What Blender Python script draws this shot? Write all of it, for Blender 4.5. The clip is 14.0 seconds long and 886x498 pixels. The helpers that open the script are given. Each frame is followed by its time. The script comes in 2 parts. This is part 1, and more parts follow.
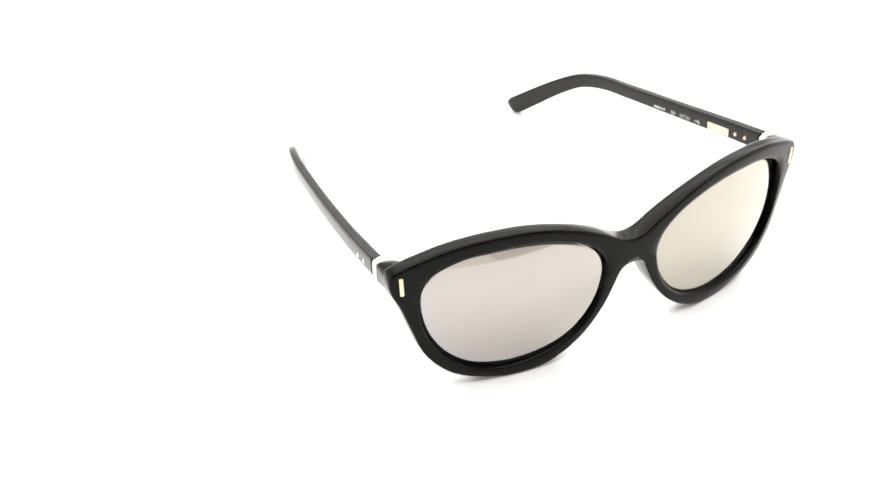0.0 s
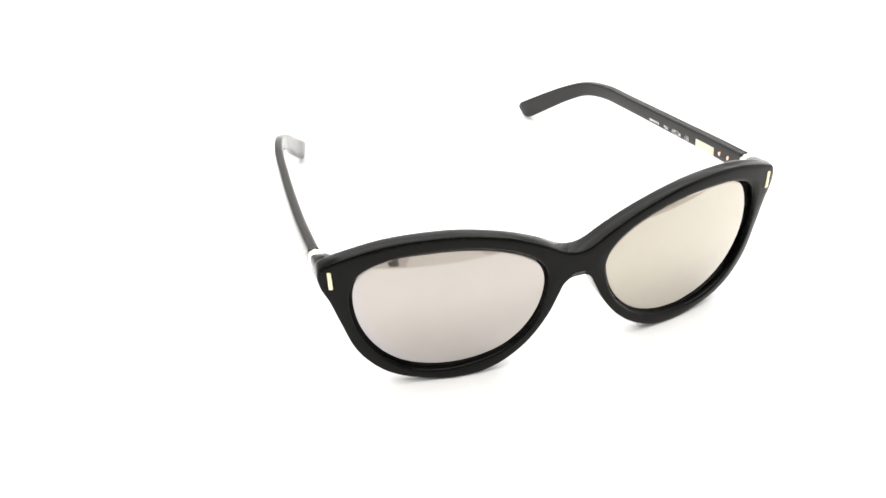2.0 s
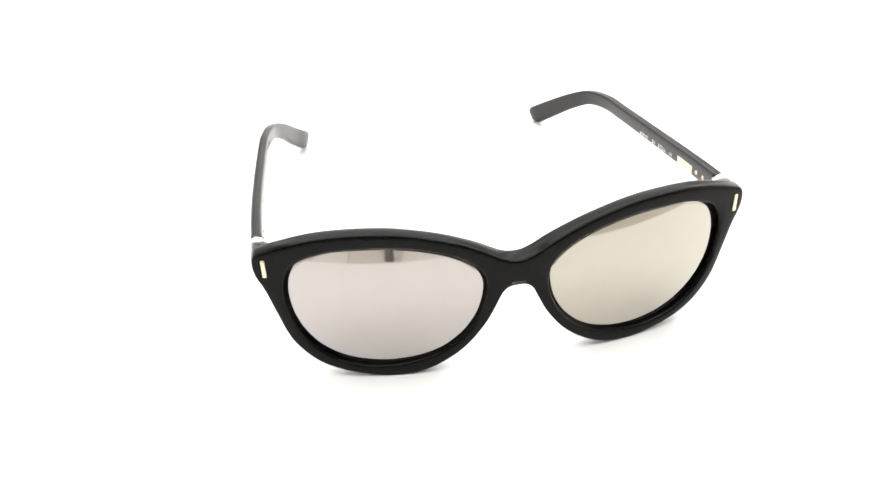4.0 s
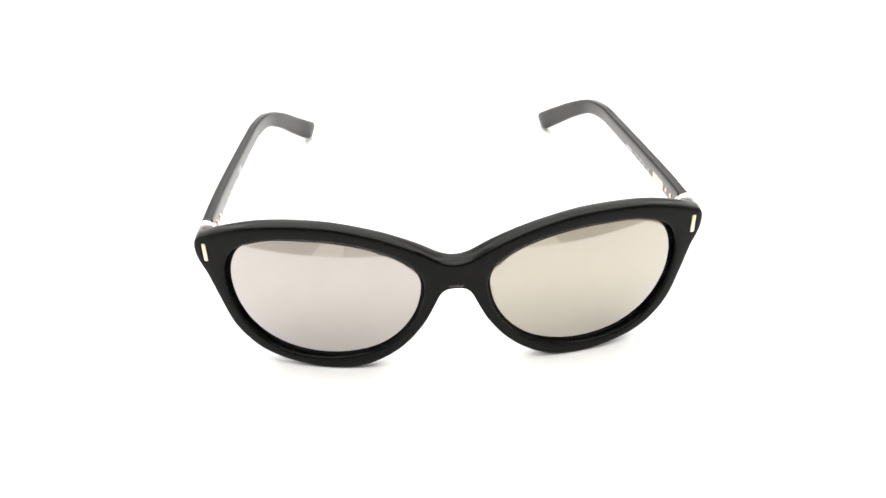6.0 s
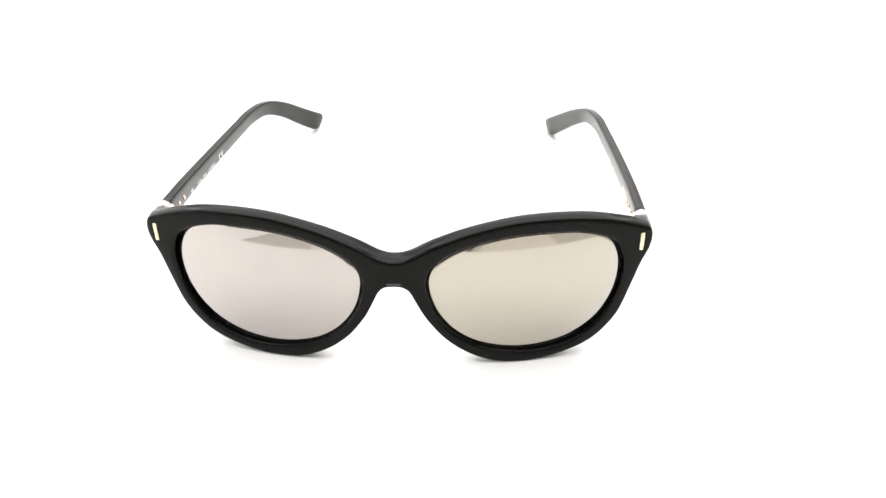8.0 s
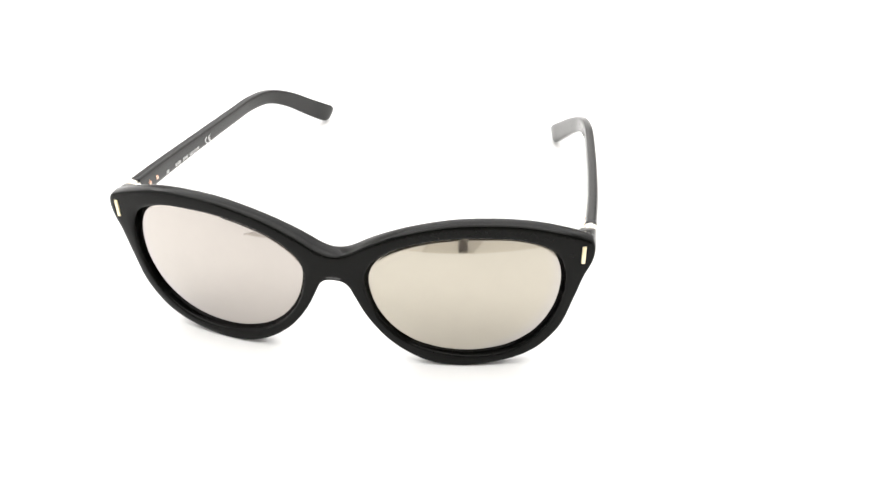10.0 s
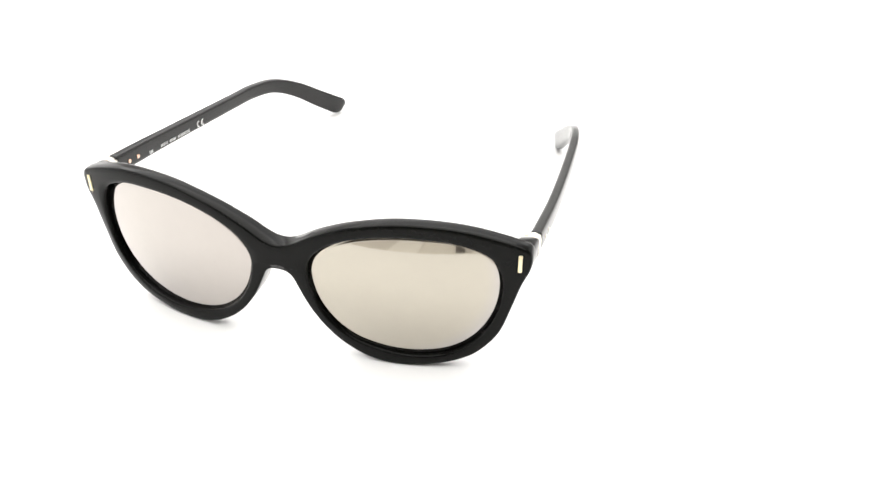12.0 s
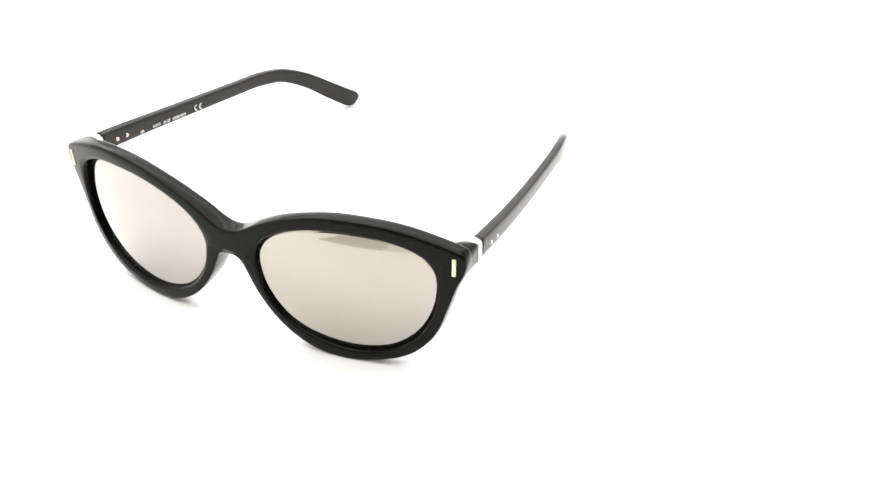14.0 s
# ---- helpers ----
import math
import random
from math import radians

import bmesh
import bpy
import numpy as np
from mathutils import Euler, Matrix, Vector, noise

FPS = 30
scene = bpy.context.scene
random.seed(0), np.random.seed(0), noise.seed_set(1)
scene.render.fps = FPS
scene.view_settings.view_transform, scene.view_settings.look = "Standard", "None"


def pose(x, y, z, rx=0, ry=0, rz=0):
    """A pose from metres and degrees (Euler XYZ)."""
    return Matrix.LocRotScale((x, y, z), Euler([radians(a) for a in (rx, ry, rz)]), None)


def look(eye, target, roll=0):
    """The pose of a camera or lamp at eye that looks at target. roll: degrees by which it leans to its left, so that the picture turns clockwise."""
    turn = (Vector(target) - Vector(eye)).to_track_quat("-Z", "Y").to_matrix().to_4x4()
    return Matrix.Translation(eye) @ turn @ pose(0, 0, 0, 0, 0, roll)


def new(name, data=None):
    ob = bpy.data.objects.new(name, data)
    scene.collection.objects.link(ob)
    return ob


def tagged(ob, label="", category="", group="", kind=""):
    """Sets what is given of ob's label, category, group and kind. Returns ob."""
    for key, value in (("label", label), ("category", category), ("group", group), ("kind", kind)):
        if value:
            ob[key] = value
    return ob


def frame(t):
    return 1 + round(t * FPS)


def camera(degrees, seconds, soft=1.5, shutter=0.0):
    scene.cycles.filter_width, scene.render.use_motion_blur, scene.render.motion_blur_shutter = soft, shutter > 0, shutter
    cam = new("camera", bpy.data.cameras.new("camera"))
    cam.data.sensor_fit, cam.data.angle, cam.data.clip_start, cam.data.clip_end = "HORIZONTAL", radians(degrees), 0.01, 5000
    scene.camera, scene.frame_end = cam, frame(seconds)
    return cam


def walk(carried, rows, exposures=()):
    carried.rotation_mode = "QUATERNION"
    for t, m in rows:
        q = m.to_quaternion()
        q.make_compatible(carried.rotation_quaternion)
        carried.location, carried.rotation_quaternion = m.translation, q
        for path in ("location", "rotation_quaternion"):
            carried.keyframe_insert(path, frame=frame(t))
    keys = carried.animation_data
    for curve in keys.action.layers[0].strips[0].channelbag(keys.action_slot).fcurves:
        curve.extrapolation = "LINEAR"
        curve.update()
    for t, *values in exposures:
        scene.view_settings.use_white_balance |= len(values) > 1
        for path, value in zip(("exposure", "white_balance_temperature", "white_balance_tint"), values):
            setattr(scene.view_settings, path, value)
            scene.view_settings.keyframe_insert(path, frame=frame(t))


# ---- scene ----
cam = camera(50.0, 14.0, soft=1.5)
EYE = Vector((0.0, -0.34066, 0.19388))
AIM = Vector((-0.00794, 0.81379, -0.58110))
walk(cam, [(0.0, look(EYE, EYE + AIM, -1.08)), (14.0, look(EYE, EYE + AIM, -1.08))])

# ---- light: soft boxes over the table and behind it, added fill lamps on both sides, a dim room around ----
world = bpy.data.worlds.new("room_air")
scene.world = world
world.use_nodes = True
world.node_tree.nodes["Background"].inputs[0].default_value = (0.95, 0.97, 1.0, 1)
world.node_tree.nodes["Background"].inputs[1].default_value = 0.2


def soft_box(name, eye, target, wide, deep, watts, colour):
    data = bpy.data.lights.new(name, "AREA")
    data.shape, data.size, data.size_y, data.energy, data.color = "RECTANGLE", wide, deep, watts, colour
    ob = new(name, data)
    ob.matrix_world = look(eye, target)
    return ob


soft_box("soft_box_top", (0.0, 0.0, 1.0), (0.0, 0.0, 0.0), 1.6, 1.6, 27.5, (1.0, 0.985, 0.96))
soft_box("soft_box_back", (0.0, 1.05, 0.92), (0.0, 0.0, 0.0), 1.9, 0.75, 12.0, (1.0, 0.985, 0.985))

# unseen fill panels, added to lighten the contact shadows under the rims
soft_box("side_fill_west", (-0.43, 0.06, 0.21), (0.0, 0.06, 0.21), 1.04, 0.44, 1.95, (1.0, 0.985, 0.97))
soft_box("side_fill_east", (0.43, 0.17, 0.21), (0.0, 0.17, 0.21), 0.84, 0.44, 1.6, (1.0, 0.985, 0.97))


# ---- materials ----
def material(name, base, rough, metal=0.0, grain=900.0, vary=0.15, bump=0.02, specular=0.5, coat=0.0):
    """A Principled surface whose colour and gloss wander at two scales, with a fine relief."""
    m = bpy.data.materials.new(name)
    m.use_nodes = True
    nt = m.node_tree
    b = nt.nodes["Principled BSDF"]
    b.inputs["Metallic"].default_value = metal
    b.inputs["Specular IOR Level"].default_value = specular
    b.inputs["Coat Weight"].default_value = coat
    b.inputs["Coat IOR"].default_value = 1.6
    where = nt.nodes.new("ShaderNodeTexCoord")
    fine = nt.nodes.new("ShaderNodeTexNoise")
    fine.inputs["Scale"].default_value = grain
    fine.inputs["Detail"].default_value = 3
    broad = nt.nodes.new("ShaderNodeTexNoise")
    broad.inputs["Scale"].default_value = grain / 18
    nt.links.new(where.outputs["Object"], fine.inputs["Vector"])
    nt.links.new(where.outputs["Object"], broad.inputs["Vector"])
    both = nt.nodes.new("ShaderNodeMath")
    both.operation = "ADD"
    nt.links.new(fine.outputs["Fac"], both.inputs[0])
    nt.links.new(broad.outputs["Fac"], both.inputs[1])
    tone = nt.nodes.new("ShaderNodeMapRange")
    tone.inputs["From Min"].default_value, tone.inputs["From Max"].default_value = 0.6, 1.4
    tone.inputs["To Min"].default_value, tone.inputs["To Max"].default_value = 1 - vary, 1 + vary
    nt.links.new(both.outputs[0], tone.inputs["Value"])
    tint = nt.nodes.new("ShaderNodeVectorMath")
    tint.operation = "SCALE"
    tint.inputs[0].default_value = base
    nt.links.new(tone.outputs[0], tint.inputs["Scale"])
    nt.links.new(tint.outputs[0], b.inputs["Base Color"])
    gloss = nt.nodes.new("ShaderNodeMath")
    gloss.operation = "MULTIPLY"
    gloss.inputs[1].default_value = rough
    nt.links.new(tone.outputs[0], gloss.inputs[0])
    nt.links.new(gloss.outputs[0], b.inputs["Roughness"])
    if bump:
        relief = nt.nodes.new("ShaderNodeBump")
        relief.inputs["Strength"].default_value = bump
        relief.inputs["Distance"].default_value = 0.0002
        nt.links.new(fine.outputs["Fac"], relief.inputs["Height"])
        nt.links.new(relief.outputs[0], b.inputs["Normal"])
    return m


def mirror(name, base, rim):
    """A mirror coat with grazing sheen painted towards the lens's lower and outer edge."""
    m = material(name, base, 0.05, metal=1.0, grain=120, vary=0.03, bump=0, coat=1.0)
    nt = m.node_tree
    tint = next(n for n in nt.nodes if n.type == "VECT_MATH")
    where = next(n for n in nt.nodes if n.type == "TEX_COORD")
    split = nt.nodes.new("ShaderNodeSeparateXYZ")
    nt.links.new(where.outputs["Object"], split.inputs[0])

    def calc(operation, a, b):
        n = nt.nodes.new("ShaderNodeMath")
        n.operation = operation
        for k, v in enumerate((a, b)):
            if isinstance(v, (int, float)):
                n.inputs[k].default_value = v
            else:
                nt.links.new(v, n.inputs[k])
        return n.outputs[0]

    across = calc("DIVIDE", calc("SUBTRACT", calc("ABSOLUTE", split.outputs[0], 0), 0.034), 0.031)
    up = calc("DIVIDE", calc("SUBTRACT", split.outputs[2], 0.030), 0.028)
    far = calc("SQRT", calc("ADD", calc("MULTIPLY", across, across), calc("MULTIPLY", up, up)), 0)
    # the bluish sheen is coloured in by distance from the lens middle
    ramp = nt.nodes.new("ShaderNodeMapRange")
    ramp.interpolation_type = "SMOOTHSTEP"
    ramp.inputs["From Min"].default_value, ramp.inputs["From Max"].default_value = 0.84, 1.16
    nt.links.new(far, ramp.inputs["Value"])
    blend = nt.nodes.new("ShaderNodeMix")
    blend.data_type = "RGBA"
    blend.inputs[6].default_value, blend.inputs[7].default_value = (*base, 1), (*rim, 1)
    nt.links.new(ramp.outputs[0], blend.inputs[0])
    nt.links.new(blend.outputs[2], tint.inputs[0])
    return m


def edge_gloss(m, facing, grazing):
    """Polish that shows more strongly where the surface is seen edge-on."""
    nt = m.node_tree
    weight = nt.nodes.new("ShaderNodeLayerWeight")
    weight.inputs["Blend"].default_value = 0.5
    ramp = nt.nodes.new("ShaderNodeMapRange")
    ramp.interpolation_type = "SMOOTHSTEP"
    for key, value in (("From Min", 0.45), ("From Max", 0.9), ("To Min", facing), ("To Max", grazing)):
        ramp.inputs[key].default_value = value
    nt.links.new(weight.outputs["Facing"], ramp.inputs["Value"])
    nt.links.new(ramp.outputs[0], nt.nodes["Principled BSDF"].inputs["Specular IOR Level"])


BLACK = material("black_acetate", (0.0035, 0.0037, 0.0033), 0.16, grain=300, vary=0.2, bump=0.003, specular=0.17)
edge_gloss(BLACK, 0.125, 0.7)
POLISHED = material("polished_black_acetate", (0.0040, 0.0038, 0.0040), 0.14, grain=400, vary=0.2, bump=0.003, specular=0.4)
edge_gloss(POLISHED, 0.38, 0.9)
# one coat in two tints: the hue reflected from around is put into each
LENS_A = mirror("mirror_coat_rose_reflected", (0.436, 0.402, 0.374), (0.42, 0.40, 0.48))
LENS_B = mirror("mirror_coat_gold_reflected", (0.436, 0.402, 0.337), (0.41, 0.395, 0.44))
GOLD = material("pale_gold", (0.93, 0.88, 0.77), 0.28, metal=1.0, grain=1500, vary=0.06)
BRASS = material("yellow_gold", (0.95, 0.83, 0.56), 0.36, metal=1.0, grain=1500, vary=0.06)
PLATE = material("pale_gold_plate", (0.66, 0.61, 0.50), 0.4, metal=1.0, grain=1500, vary=0.06)
COPPER = material("copper", (0.92, 0.60, 0.46), 0.25, metal=1.0, grain=1500, vary=0.06)
INK = material("white_ink", (0.82, 0.82, 0.81), 0.5, grain=2500, vary=0.1)
PAPER = material("white_card", (0.86, 0.86, 0.855), 0.6, grain=300, vary=0.01, bump=0.02)
PLASTER = material("grey_plaster", (0.45, 0.43, 0.40), 0.8, grain=40, vary=0.08)
DESK = material("grey_desk_laminate", (0.58, 0.56, 0.53), 0.55, grain=60, vary=0.06)
BUFF = material("buff_paper", (0.74, 0.725, 0.69), 0.7, grain=80, vary=0.05)
STEEL = material("dark_grey_metal", (0.24, 0.235, 0.23), 0.4, metal=0.6, grain=400, vary=0.1)
COLUMN = material("grey_painted_column", (0.22, 0.21, 0.205), 0.6, grain=400, vary=0.1)
PALE_PATCH = material("dull_buff_patch", (0.66, 0.64, 0.60), 0.7, grain=80, vary=0.05)
BOARDS = material("grey_floor", (0.22, 0.20, 0.18), 0.6, grain=30, vary=0.15)

MM = 0.001


def part(name, bm, mat, parent, label="", smooth=True):
    """Links a bmesh, in millimetres, as one mesh object under a thing or a part."""
    bmesh.ops.recalc_face_normals(bm, faces=bm.faces)
    bmesh.ops.scale(bm, vec=(MM, MM, MM), verts=bm.verts)
    data = bpy.data.meshes.new(name)
    bm.to_mesh(data)
    bm.free()
    data.materials.append(mat)
    for f in data.polygons:
        f.use_smooth = smooth
    ob = new(name, data)
    ob.parent = parent
    if label:
        tagged(ob, label)
    return ob


def box(bm, m, w, h, d, bevel=0.0):
    made = bmesh.ops.create_cube(bm, size=1, matrix=m @ Matrix.Diagonal((w, h, d, 1)))
    if bevel:
        edges = list({e for v in made["verts"] for e in v.link_edges})
        bmesh.ops.bevel(bm, geom=edges, offset=bevel, segments=2, affect="EDGES", profile=0.5)


def slab(name, lo, hi, mat, label):
    bm = bmesh.new()
    bmesh.ops.create_cube(bm, size=1)
    for v in bm.verts:
        v.co = [a + (b - a) * (c + 0.5) for a, b, c in zip(lo, hi, v.co)]
    data = bpy.data.meshes.new(name)
    bm.to_mesh(data)
    bm.free()
    data.materials.append(mat)
    return tagged(new(name, data), label, name.split("_")[0], kind="structure")


# ---- the place: a white turntable on a desk, a white sweep behind it, a plain room ----
DISC_R, DISC_H = 0.272, 0.018


def turntable():
    """A round disc with a softened rim; its top is at height 0."""
    owner = tagged(new("turntable"), "round matt white turntable disc under the sunglasses", "turntable")
    owner.empty_display_size = 0.02
    rim = [(0.0, 0.0), (0.09, 0.0), (0.18, 0.0), (DISC_R - 0.003, 0.0), (DISC_R - 0.0009, -0.0009), (DISC_R, -0.003), (DISC_R, -DISC_H), (0.0, -DISC_H)]
    bm = bmesh.new()
    for r, z in rim:
        bm.verts.new((r, 0, z))
    verts = list(bm.verts)
    edges = [bm.edges.new(p) for p in zip(verts, verts[1:])]
    bmesh.ops.spin(bm, geom=verts + edges, cent=(0, 0, 0), axis=(0, 0, 1), angle=2 * math.pi, steps=128)
    bmesh.ops.remove_doubles(bm, verts=bm.verts, dist=1e-5)
    bmesh.ops.scale(bm, vec=(1000, 1000, 1000), verts=bm.verts)
    part("disc", bm, PAPER, owner, smooth=False)
    return owner


def sweep():
    """A sheet of white card that lies on the desk and rises behind in one curve."""
    low = -DISC_H
    profile = [(0.0, low), (0.3, low), (0.6, low)]
    profile += [(0.6 + 0.3 * math.sin(a), low + 0.3 - 0.3 * math.cos(a)) for a in (radians(10 * i) for i in range(1, 10))]
    profile += [(0.9, 0.5)]
    bm = bmesh.new()
    rows = []
    for back in (0.0, 0.002):
        rows.append([[bm.verts.new((x, y + (back if z > 0.05 else 0), z - back)) for x in (-0.6, 0.6)] for y, z in profile])
    for k in range(len(profile) - 1):
        bm.faces.new((rows[0][k][0], rows[0][k][1], rows[0][k + 1][1], rows[0][k + 1][0]))
        bm.faces.new((rows[1][k][0], rows[1][k + 1][0], rows[1][k + 1][1], rows[1][k][1]))
        for s in (0, 1):
            bm.faces.new((rows[0][k][s], rows[0][k + 1][s], rows[1][k + 1][s], rows[1][k][s]))
    for k in (0, -1):
        bm.faces.new((rows[0][k][0], rows[0][k][1], rows[1][k][1], rows[1][k][0]))
    bmesh.ops.recalc_face_normals(bm, faces=bm.faces)
    data = bpy.data.meshes.new("backdrop")
    bm.to_mesh(data)
    bm.free()
    data.materials.append(PAPER)
    for f in data.polygons:
        f.use_smooth = True
    return tagged(new("backdrop", data), "seamless white card sweep behind the turntable", "backdrop", kind="structure")


def desk():
    """A plain desk: a top with softened edges on four square legs."""
    top = -DISC_H - 0.0022
    owner = tagged(new("desk"), "pale grey laminate desk that carries the turntable", "desk")
    owner.location = (0, 0.1, -0.75)
    high = (top + 0.75) * 1000
    bm = bmesh.new()
    box(bm, Matrix.Translation((0, 0, high - 14)), 2000, 1700, 28, 2.0)
    part("desk_top", bm, DESK, owner, smooth=False)
    for x in (-930, 930):
        for y in (-780, 780):
            bm = bmesh.new()
            box(bm, Matrix.Translation((x, y, (high - 28) / 2)), 60, 60, high - 28, 2.0)
            part("leg", bm, STEEL, owner, smooth=False)
    return owner


table = turntable()
sweep()
desk()
slab("floor", (-2.5, -3.0, -0.80), (2.5, 2.0, -0.75), BOARDS, "dull grey room floor")
slab("ceiling", (-2.5, -3.0, 1.75), (2.5, 2.0, 1.80), PLASTER, "plain pale ceiling")
slab("wall_north", (-2.5, 2.0, -0.75), (2.5, 2.1, 1.75), PLASTER, "plain plaster wall")
slab("wall_south", (-2.5, -3.1, -0.75), (2.5, -3.0, 1.75), PLASTER, "plain plaster wall")
slab("wall_east", (2.5, -3.1, -0.75), (2.6, 2.1, 1.75), PLASTER, "plain plaster wall")
slab("wall_west", (-2.6, -3.1, -0.75), (-2.5, 2.1, 1.75), PLASTER, "plain plaster wall")


def white_card():
    bm = bmesh.new()
    box(bm, pose(-405, -330, 0.75, 0, 0, -6), 400, 560, 1.5)
    card = part("white_card", bm, PAPER, None, smooth=False)
    card.location.z = -DISC_H - 0.0022
    return tagged(card, "white card lying on the desk beside the turntable", "card")


def tripod():
    """The dark column that carries the camera, on a round foot."""
    owner = tagged(new("tripod"), "slim grey camera stand on the desk", "tripod")
    owner.location = (-0.006, -0.352, -DISC_H - 0.0022)
    for name, r, lo, hi, label in (("foot", 8, 0, 2, ""), ("column", 7, 2, 120, "slim grey column")):
        bm = bmesh.new()
        bmesh.ops.create_cone(bm, cap_ends=True, segments=32, radius1=r, radius2=r - 1, depth=hi - lo, matrix=Matrix.Translation((0, 0, (lo + hi) / 2)))
        bmesh.ops.bevel(bm, geom=[e for e in bm.edges if len(e.link_faces) == 2 and e.calc_face_angle(0) > 1], offset=0.8, segments=2, affect="EDGES")
        part(name, bm, COLUMN, owner, label)
    return owner


def flat_sheet(x, y, turned, wide, long, mat, label):
    bm = bmesh.new()
    box(bm, pose(x, y, 0.35, 0, 0, turned), wide, long, 0.5)
    sheet = part("flat_sheet", bm, mat, None, smooth=False)
    sheet.location.z = -DISC_H - 0.0022
    return tagged(sheet, label, "paper")


# ---- the sunglasses, in millimetres: x across, y back along the temples, z up from the table ----
LIFT = 0.5                                      # the lowest point of the rims touches the table
FACE_Y, FACE_R, LEAN = -129.3, 235.0, 0.04     # the bowed front face
LENS_C = (37.0, 23.0)


def face(x, z):
    return FACE_Y + x * x / (2 * FACE_R) + LEAN * z


def thick(x, z):
    """Depth of the front: more at the bridge, and swelling back where it rests on the nose."""
    f = min(max((z - 12) / 26, 0), 1)
    return 4.9 - 0.1 * f * f * (3 - 2 * f) + 1.7 * f * math.exp(-(x / 17) ** 2) + 3.4 * math.exp(-((x - 9) / 6) ** 2 - ((z - 19) / 8) ** 2)


def curve(points, steps, closed):
    """A smooth curve through a few design points."""
    n, out = len(points), []
    for i in range(n if closed else n - 1):
        a, b, c, d = (Vector(points[j % n] if closed else points[min(max(j, 0), n - 1)]) for j in (i - 1, i, i + 1, i + 2))
        for k in range(steps):
            t = k / steps
            out.append(0.5 * (2 * b + (c - a) * t + (2 * a - 5 * b + 4 * c - d) * t * t + (3 * b - a - 3 * c + d) * t ** 3))
    return out if closed else out + [Vector(points[-1])]


# half of the front's outline, from the top of the bridge round to its underside
OUTLINE = [(0, 35.2), (4.3, 36.2), (11, 40.0), (19, 43.6), (27, 46.0), (34.5, 47.4), (42, 47.8), (50, 47.5), (57.3, 46.4), (65, 44.2),
           (70.0, 42.3), (72.4, 40.9), (73.1, 38.2), (72.5, 34.4), (70.5, 29.7), (68.1, 22.0), (64.9, 12.9), (59.6, 6.1), (53.5, 2.2), (45.2, -0.35), (37, -1.4),
           (28.3, -0.4), (20.6, 3.25), (14.2, 8.6), (9.1, 15.5), (5.9, 21.9), (4.4, 25.0), (2.5, 26.6), (0, 26.9)]
OPENING = [(65.5, 27.0), (64.7, 34.1), (61.2, 39.3), (52.8, 42.6), (43, 43.4), (35, 43.2), (26.4, 41.8), (17.8, 38.8), (11.9, 34.5), (9.2, 29.5), (9.4, 24.4),
           (11.5, 17.8), (16.1, 11.1), (23.0, 5.9), (32.7, 3.0), (42, 2.5), (51.3, 4.7), (58.8, 10.3), (63.6, 18.3)]


def opening_at(angle, grow=0.0):
    """The point of the lens opening in a direction from the lens centre."""
    best = None
    for k, q in enumerate(RING):
        r = RING[(k + 1) % len(RING)]
        a, b = q[1], r[1]
        step = (b - a + math.pi) % (2 * math.pi) - math.pi
        off = (angle - a + math.pi) % (2 * math.pi) - math.pi
        if step and 0 <= off / step <= 1:
            best = q[0] + (r[0] - q[0]) * (off / step)
    best += grow
    return Vector((LENS_C[0] + best * math.cos(angle), LENS_C[1] + best * math.sin(angle)))


RING = []
for q in curve(OPENING, 6, True):
    d = q - Vector(LENS_C)
    RING.append((d.length, math.atan2(d.y, d.x)))


def front_half(bm, side):
    whole = [(-OUTLINE[1][0], OUTLINE[1][1])] + OUTLINE + [(-OUTLINE[-2][0], OUTLINE[-2][1])]
    rim = curve(whole, 6, False)[6:-6]
    seam = [Vector((0, 28.55 + (33.5 - 28.55) * (k - 1) / 4)) for k in range(1, 6)]
    loop = rim + seam
    rows = []
    for at, p in enumerate(loop):
        if at < len(rim):
            a, b = rim[max(at - 1, 0)], rim[min(at + 1, len(rim) - 1)]
            t = (b - a).normalized()
            n = Vector((-t.y, t.x))
            if at in (0, len(rim) - 1):
                n = Vector((0, 1 if at == 0 else -1))
        else:
            n = Vector((0, 0))
        e = p - 1.6 * n
        c = e - Vector(LENS_C)
        i = opening_at(math.atan2(c.y, c.x))
        d = (e - i).normalized()
        h = thick(p.x, p.y)
        k = 0.5 + 0.2 * min(max(n.y + 0.5, 0), 1)      # the lower edge is crisper than the brow
        rings = [(i, h - 0.4), (i, 0.6), (i + 0.15 * d, 0.18), (i + 0.55 * d, 0), (i.lerp(e, 0.4), -0.03), (i.lerp(e, 0.75), -0.03), (e, 0),
                 (p - 0.85 * k * n, 0.05 * k), (p - 0.42 * k * n, 0.24 * k), (p - 0.12 * k * n, 0.6 * k), (p, 1.1 * k), (p, h - 1.1), (p - 0.2 * n, h - 0.45),
                 (p - 0.75 * n, h), (i.lerp(e, 0.5), h), (i + 0.4 * d, h)]
        rows.append([bm.verts.new((side * q.x, face(q.x, q.y) + y, q.y + LIFT)) for q, y in rings])
    count = len(loop)
    for k in range(count):
        a, b = rows[k], rows[(k + 1) % count]
        inside = k >= len(rim) - 1
        for j in range(len(a)):
            m = (j + 1) % len(a)
            if inside and 6 <= j <= 12:
                continue
            bm.faces.new((a[j], b[j], b[m], a[m]))


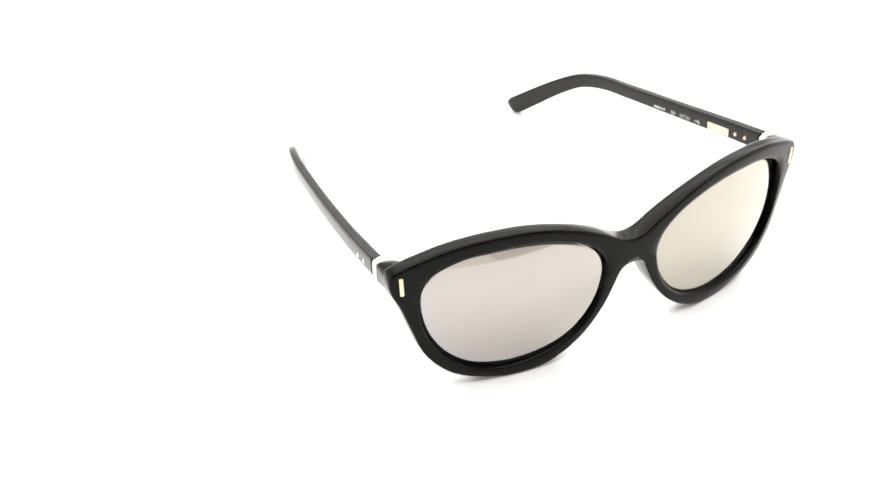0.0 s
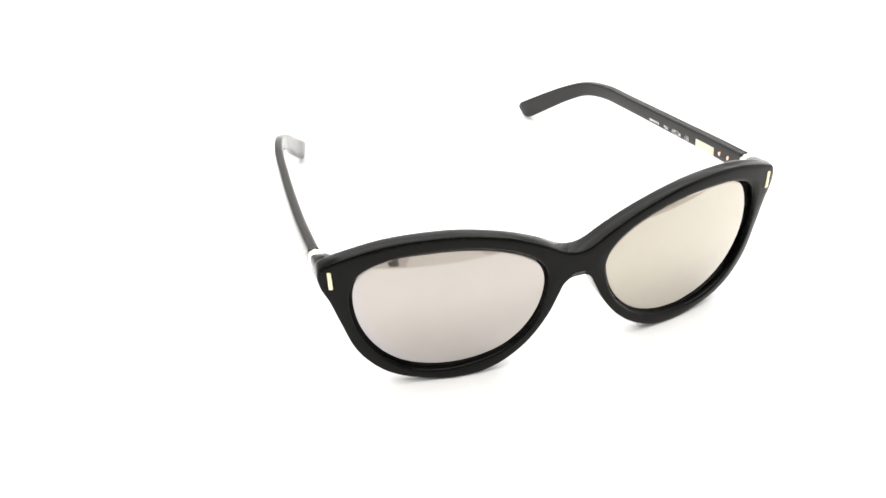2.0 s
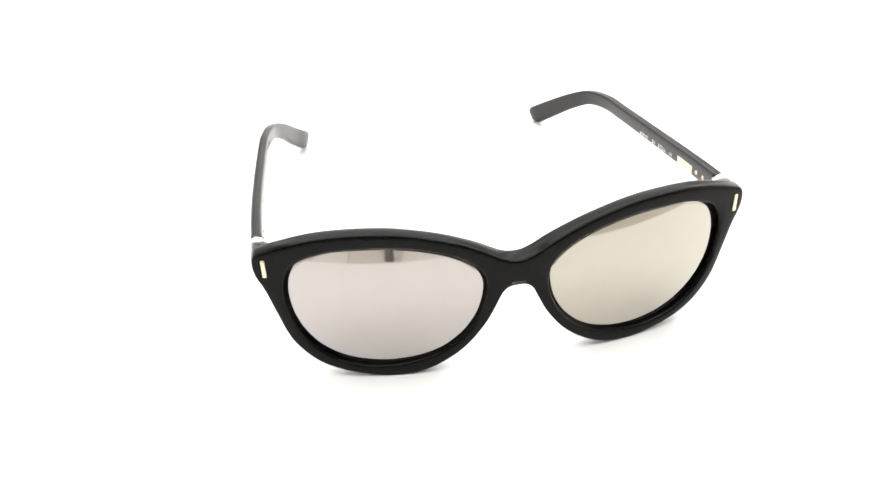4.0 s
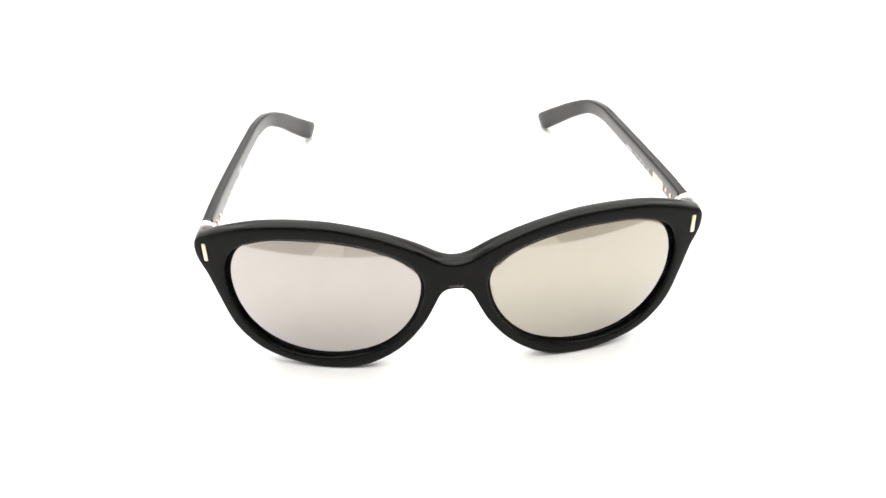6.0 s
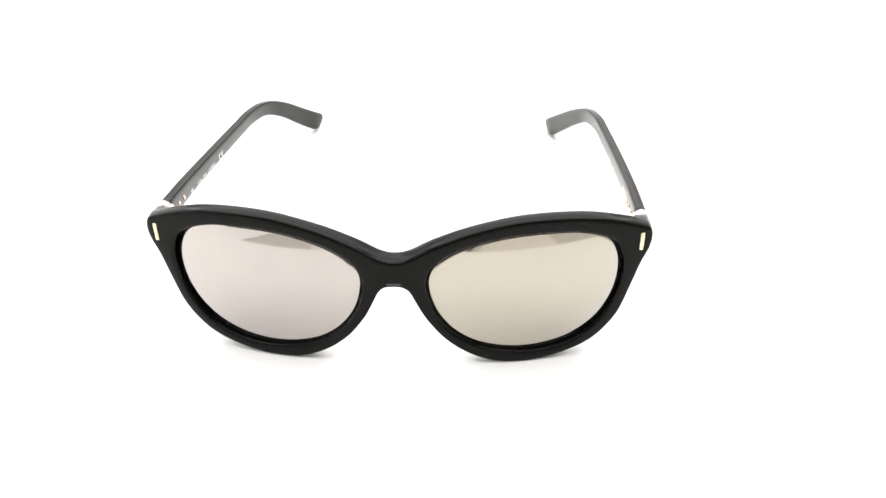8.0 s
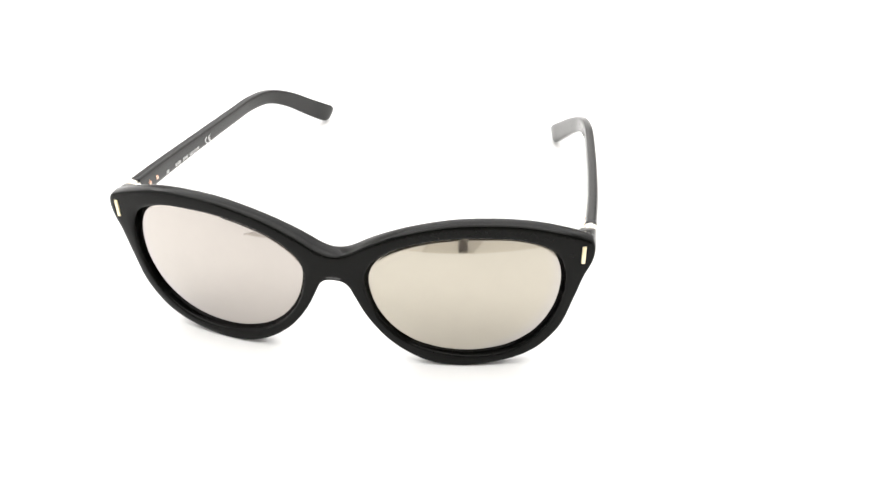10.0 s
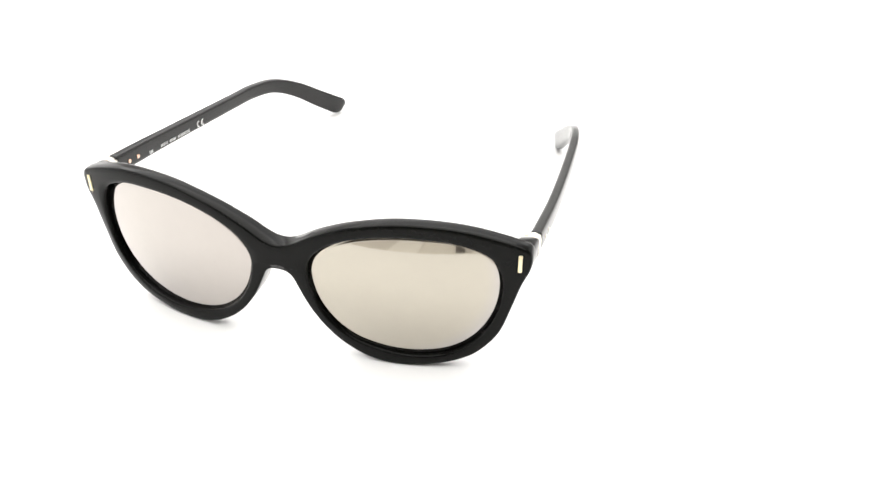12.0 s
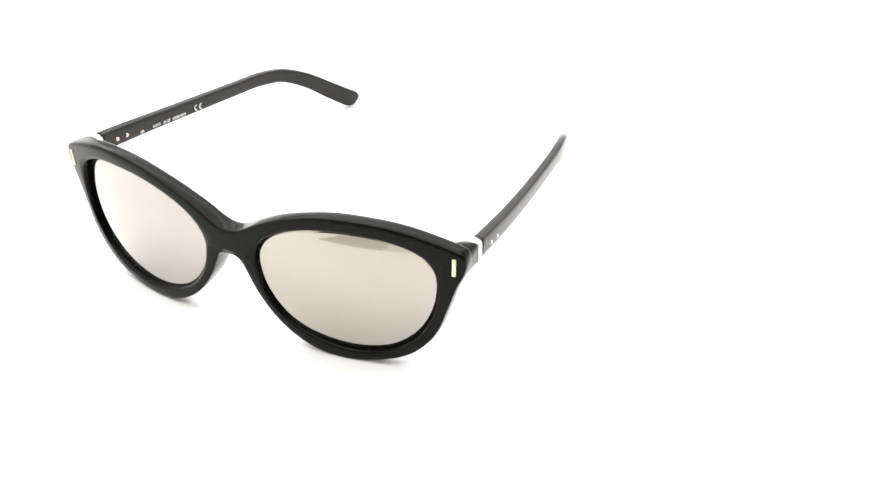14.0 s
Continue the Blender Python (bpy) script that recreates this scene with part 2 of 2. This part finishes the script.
def loft(bm, stations, corner=0.35, around=20):
    """A bar of rounded cross-section through stations (place, side axis, up axis, width, height)."""
    rings = []
    for place, u, v, w, h in stations:
        ring = []
        for k in range(around):
            a = 2 * math.pi * (k + 0.5) / around
            c, s = math.cos(a), math.sin(a)
            ring.append(bm.verts.new(Vector(place) + u * (w / 2 * math.copysign(abs(c) ** corner, c)) + v * (h / 2 * math.copysign(abs(s) ** corner, s))))
        rings.append(ring)
    for a, b in zip(rings, rings[1:]):
        for k in range(around):
            bm.faces.new((a[k], a[(k + 1) % around], b[(k + 1) % around], b[k]))
    bm.faces.new(rings[0])
    bm.faces.new(rings[-1])


X, Z = Vector((1, 0, 0)), Vector((0, 0, 1))


# section of the end piece where it leaves the front, and its middle
END = [(72.9, 36.6), (73.05, 38.4), (72.75, 40.0), (72.1, 40.95), (70.0, 42.0), (67.0, 42.0), (66.2, 40.5), (66.2, 34.0), (66.8, 31.4), (69.0, 30.4), (70.7, 30.5), (71.5, 32.0), (72.35, 34.3)]
END_C = (69.6, 36.6)


def end_radius(angle):
    """Distance from the middle of the end piece to its section's edge."""
    ray = Vector((math.cos(angle), math.sin(angle)))
    for q, r in zip(END, END[1:] + END[:1]):
        a, b = Vector(q) - Vector(END_C), Vector(r) - Vector(END_C)
        det = a.x * b.y - a.y * b.x
        u, v = (ray.x * b.y - ray.y * b.x) / det, (a.x * ray.y - a.y * ray.x) / det
        if u >= 0 and v >= 0:
            return 1 / (u + v)
    return 3.0


def end_piece(bm, side):
    """The corner of the front that tapers back to the hinge."""
    around, rings = 40, []
    for y, s in ((-114.6, 0.0), (-113.4, 0.03), (-112.0, 0.14), (-110.6, 0.32), (-109.2, 0.58), (-108.0, 0.85), (-107.3, 1.0)):
        ring = []
        for k in range(around):
            a = 2 * math.pi * (k + 0.5) / around
            c, d = math.cos(a), math.sin(a)
            r = end_radius(a)
            near = Vector((END_C[0] + r * c, END_C[1] + r * d))
            far = Vector((70.7 + 2.0 * math.copysign(abs(c) ** 0.4, c), 36.4 + 3.5 * math.copysign(abs(d) ** 0.4, d)))
            q = near.lerp(far, s)
            ring.append(bm.verts.new((side * q.x, y, q.y + LIFT)))
        rings.append(ring)
    for a, b in zip(rings, rings[1:]):
        for k in range(around):
            bm.faces.new((a[k], a[(k + 1) % around], b[(k + 1) % around], b[k]))
    bm.faces.new(rings[0])
    bm.faces.new(rings[-1])


def front_frame(owner):
    bm = bmesh.new()
    for side in (1, -1):
        front_half(bm, side)
    bmesh.ops.remove_doubles(bm, verts=bm.verts, dist=0.02)
    # the end pieces that turn back to the hinges
    for side in (1, -1):
        end_piece(bm, side)
    return part("front_frame", bm, BLACK, owner, "glossy black acetate cat-eye front")


def lens_y(x, z):
    dx, dz = x - LENS_C[0], z - LENS_C[1]
    return face(*LENS_C) + (LENS_C[0] / FACE_R + 0.010) * dx + LEAN * dz + (dx * dx + dz * dz) / (2 * LENS_R) - 0.4


LENS_R = 110.0


def lens(owner, side, mat, label):
    bm = bmesh.new()
    around, rings = 96, 12
    caps = []
    for depth in (0.0, 1.8):
        middle = bm.verts.new((side * LENS_C[0], lens_y(*LENS_C) + depth, LENS_C[1] + LIFT))
        loops = []
        for r in range(1, rings + 1):
            loop = []
            for k in range(around):
                edge = opening_at(2 * math.pi * k / around, 0.5)
                q = Vector(LENS_C).lerp(edge, r / rings)
                loop.append(bm.verts.new((side * q.x, lens_y(q.x, q.y) + depth, q.y + LIFT)))
            loops.append(loop)
        for k in range(around):
            bm.faces.new((middle, loops[0][k], loops[0][(k + 1) % around]))
            for a, b in zip(loops, loops[1:]):
                bm.faces.new((a[k], b[k], b[(k + 1) % around], a[(k + 1) % around]))
        caps.append(loops[-1])
    for k in range(around):
        bm.faces.new((caps[0][k], caps[0][(k + 1) % around], caps[1][(k + 1) % around], caps[1][k]))
    return part("lens", bm, mat, owner, label)


def nose_pad(owner, side):
    """A moulded pad that swells from the back of the rim beside the bridge."""
    bm = bmesh.new()
    m = Matrix.Translation((side * 10.6, face(10.6, 18) + 7.4, 18.5 + LIFT)) @ pose(0, 0, 0, 4, side * -28, side * -20)
    bmesh.ops.create_uvsphere(bm, u_segments=28, v_segments=18, radius=1, matrix=m @ Matrix.Diagonal((1.9, 1.9, 6.6, 1)))
    return part("nose_pad", bm, BLACK, owner, "moulded black nose pad")


# centre line of a temple: x, y, z, width, height
TEMPLE = [(70.9, -105.0, 36.3, 3.6, 6.6), (70.6, -92.0, 34.5, 3.6, 6.3), (70.1, -80.0, 32.85, 3.5, 5.9), (68.7, -60.0, 30.3, 3.4, 5.5), (66.7, -38.0, 27.75, 3.3, 5.2),
          (65.2, -26.0, 26.4, 3.2, 5.3), (62.6, -14.5, 23.3, 3.2, 5.5), (58.7, -4.0, 17.0, 3.2, 6.2), (54.6, 6.0, 9.5, 3.2, 7.0), (51.6, 12.8, 4.2, 3.2, 7.5), (50.8, 14.7, 2.8, 3.1, 7.5)]


def temple_path(side):
    """Stations along a temple: place, side axis (outwards), up axis, width, height. The two arms are not bent quite alike."""
    def bent(x, y, z):
        k = (y + 104) / 120
        arch = 0.9 * math.exp(-((y + 6) / 11) ** 2) if side < 0 else 0.0
        tip = 0.7 * max(0.0, (y - 4) / 10) if side < 0 else 0.0
        return (side * (x - tip - (1.3 * k if side < 0 else 0)), y + (2.2 * k if side < 0 else 0.5 * k), z + arch + LIFT - (0.1 * k if side < 0 else 0.3 * k))
    fine = curve([Vector((*bent(x, y, z), w)) for x, y, z, w, h in TEMPLE], 6, False)
    tall = curve([Vector((h, 0)) for x, y, z, w, h in TEMPLE], 6, False)
    out = []
    for k, q in enumerate(fine):
        a, b = fine[max(k - 1, 0)].to_3d(), fine[min(k + 1, len(fine) - 1)].to_3d()
        t = (b - a).normalized()
        u = (t.cross(Z) * side).normalized()
        v = (u.cross(t) * side).normalized()
        if v.z < 0:
            v = -v
        slant = max(0.0, (q.y - 4) / 12) * 0.22
        out.append((q.to_3d(), u, (v + slant * t).normalized(), q.w, tall[k].x))
    return out


def on_temple(side, y, inner=True, rise=0.0):
    """A pose on a temple's face at the depth y: its z axis looks away from the face, its y axis is up the temple."""
    path = temple_path(side)
    k = max(i for i, s in enumerate(path[:-1]) if s[0].y <= y)
    a, b = path[k], path[k + 1]
    f = (y - a[0].y) / (b[0].y - a[0].y)
    place, u, v, w = a[0].lerp(b[0], f), a[1].lerp(b[1], f).normalized(), a[2].lerp(b[2], f).normalized(), a[3] + (b[3] - a[3]) * f
    z = -u if inner else u
    m = Matrix((v.cross(z), v, z)).transposed().to_4x4()
    m.translation = place + z * (w / 2) + v * rise
    return m


def stud(owner, m, radius, mat, label=""):
    bm = bmesh.new()
    bmesh.ops.create_uvsphere(bm, u_segments=16, v_segments=8, radius=1, matrix=m @ Matrix.Diagonal((radius, radius, 0.35, 1)))
    return part("rivet", bm, mat, owner, label)


def writing(owner, text, m, size, bold=0.0):
    """Small white printed characters on a face, in millimetres."""
    font = bpy.data.curves.new("print", "FONT")
    font.body, font.size, font.align_x, font.align_y, font.extrude = text, size, "CENTER", "CENTER", 0.004
    font.offset, font.space_character = bold, 1.0 + 5 * bold
    holder = bpy.data.objects.new("print", font)
    scene.collection.objects.link(holder)
    bpy.context.view_layer.update()
    data = bpy.data.meshes.new_from_object(holder.evaluated_get(bpy.context.evaluated_depsgraph_get()))
    bpy.data.objects.remove(holder)
    bm = bmesh.new()
    bm.from_mesh(data)
    bpy.data.meshes.remove(data)
    bmesh.ops.transform(bm, matrix=m @ Matrix.Translation((0, 0, 0.012)), verts=bm.verts)
    return part("printed_mark", bm, INK, owner, "small white printed characters", smooth=False)


def bars(owner, m, widths, height, gap=0.32):
    """Print too small to read, as plain bars."""
    bm = bmesh.new()
    x = -(sum(widths) + gap * (len(widths) - 1)) / 2
    for w in widths:
        box(bm, m @ Matrix.Translation((x + w / 2, 0, 0.008)), w, height, 0.02)
        x += w + gap
    return part("printed_bar", bm, INK, owner, "line of small white print", smooth=False)


def ce_mark(owner, m, size):
    """The round-lettered conformity mark: two open half rings, the second with a middle bar."""
    bm = bmesh.new()
    outer, inner = size / 2, size * 0.34
    for shift in (-0.62 * size, 0.42 * size):
        rows = []
        for k in range(15):
            a = radians(78 + 204 * k / 14)
            rows.append([bm.verts.new(m @ Vector((shift + r * math.cos(a), r * math.sin(a), h))) for r, h in ((inner, 0), (inner, 0.02), (outer, 0.02), (outer, 0))])
        for a, b in zip(rows, rows[1:]):
            for j in range(4):
                bm.faces.new((a[j], a[(j + 1) % 4], b[(j + 1) % 4], b[j]))
        bm.faces.new(rows[0])
        bm.faces.new(rows[-1])
    box(bm, m @ Matrix.Translation((0.42 * size - inner * 0.5, 0, 0.01)), inner * 0.9, size * 0.15, 0.02)
    return part("printed_mark", bm, INK, owner, "round-lettered white conformity mark", smooth=False)


def temple(owner, side):
    path = temple_path(side)
    last = path[-1]
    t = (path[-1][0] - path[-2][0]).normalized()
    rounded = path + [(last[0] + t * d, last[1], last[2], last[3] * s, last[4] * s) for d, s in ((0.5, 0.98), (1.2, 0.935), (2.0, 0.85), (2.7, 0.73), (3.3, 0.56), (3.7, 0.34), (3.85, 0.14))]
    bm = bmesh.new()
    loft(bm, rounded, 0.46, 32)
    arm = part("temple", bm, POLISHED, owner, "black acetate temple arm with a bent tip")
    bm = bmesh.new()
    loft(bm, [((side * 70.9, y, 36.3 + LIFT), X, Z, w, h) for y, w, h in ((-107.3, 3.7, 6.8), (-107.1, 3.9, 7.1), (-105.2, 3.9, 7.1), (-105.0, 3.7, 6.8))], 0.45)
    part("hinge_cap", bm, GOLD, arm, "pale gold metal hinge cap")
    bm = bmesh.new()
    bmesh.ops.create_cone(bm, cap_ends=True, segments=20, radius1=1.2, radius2=1.2, depth=4.8, matrix=Matrix.Translation((side * 69.0, -106.2, 36.6 + LIFT)))
    part("hinge_barrel", bm, GOLD, arm, "pale gold hinge barrel")
    bm = bmesh.new()
    bmesh.ops.create_cone(bm, cap_ends=True, segments=16, radius1=0.9, radius2=0.8, depth=0.4, matrix=Matrix.Translation((side * 70.9, -106.1, 39.95 + LIFT)))
    box(bm, Matrix.Translation((side * 70.9, -106.1, 40.18 + LIFT)) @ pose(0, 0, 0, 0, 0, 35), 1.3, 0.25, 0.1)
    part("hinge_screw", bm, GOLD, arm, "slotted hinge screw", smooth=False)
    for y in (-98.4, -94.0):
        stud(arm, on_temple(side, y, True, -0.5), 0.75, COPPER, "copper rivet")
        stud(arm, on_temple(side, y, False, -0.6), 0.65, GOLD, "pale metal rivet")
    return arm


def sunglasses():
    owner = tagged(new("sunglasses"), "black cat-eye sunglasses with mirrored lenses, open on white card", "sunglasses")
    owner.empty_display_size = 0.02
    front_frame(owner)
    lens(owner, -1, LENS_A, "silvery mirrored lens, rose reflection put into its colour")
    lens(owner, 1, LENS_B, "silvery mirrored lens, gold reflection put into its colour")
    for side in (-1, 1):
        bm = bmesh.new()
        m = Matrix.Translation((side * 70.0, face(70.0, 37.3) - 0.05, 37.3 + LIFT)) @ pose(0, 0, 0, -2, side * 1.5, side * 16)
        box(bm, m, 1.15, 0.7, 5.6, 0.2)
        part("inlay_bar", bm, BRASS, owner, "gold inlaid bar")
    for side in (-1, 1):
        nose_pad(owner, side)
    left, right = temple(owner, -1), temple(owner, 1)
    bm = bmesh.new()
    box(bm, on_temple(1, -86.0, True, -0.9), 10.0, 2.8, 0.3, 0.1)
    part("name_plate", bm, PLATE, right, "small pale gold plate", smooth=False)
    writing(right, "135", on_temple(1, -76.0, True, -1.2), 1.85)
    writing(right, "57\u25a116", on_temple(1, -70.1, True, -1.2), 1.85)
    writing(right, "001", on_temple(1, -64.3, True, -1.2), 1.85)
    bars(right, on_temple(1, -57.2, True, -1.1), (0.5, 0.46, 0.5, 0.46, 0.24, 0.24, 0.5), 0.95, 0.42)
    bars(left, on_temple(-1, -87.0, True, -1.5), (0.25, 0.4, 0.4), 1.2)
    for y, word in ((-79.9, 6), (-75.1, 5), (-68.9, 10)):
        bars(left, on_temple(-1, y, True, -1.3), [0.27 + 0.12 * (k % 3 == 0) for k in range(word)], 1.1 if word == 10 else 1.0, 0.35)
    ce_mark(left, on_temple(-1, -58.6, True, -0.7), 2.3)
    return owner


glasses = sunglasses()
tripod()
# added patch that lightens the desk where the lens mirrors it
flat_sheet(-48, -440, -6, 52, 210, PALE_PATCH, "dull buff patch added to lighten the desk")
flat_sheet(-101, -420, -8, 46, 210, BUFF, "narrow pale buff strip of paper lying on the desk")
# added pale patch, stands in for light spilling over the desk's right side
flat_sheet(88, -420, 12, 120, 190, BUFF, "plain pale buff patch in place of light spilt on the desk")
white_card()


def turn(t):
    """The slow, even turn of the turntable, in degrees."""
    return 0.64 - 3.977 * (t - 7) + 0.0014 * (t - 7) ** 2


def motions():
    times = [0.5 * k for k in range(29)]
    walk(table, [(t, pose(0, 0, 0, 0, 0, turn(t))) for t in times])
    walk(glasses, [(t, pose(0, 0, 0, 0, 0, turn(t)) @ Matrix.Translation((-0.00886, 0, 0.0009))) for t in times])


motions()
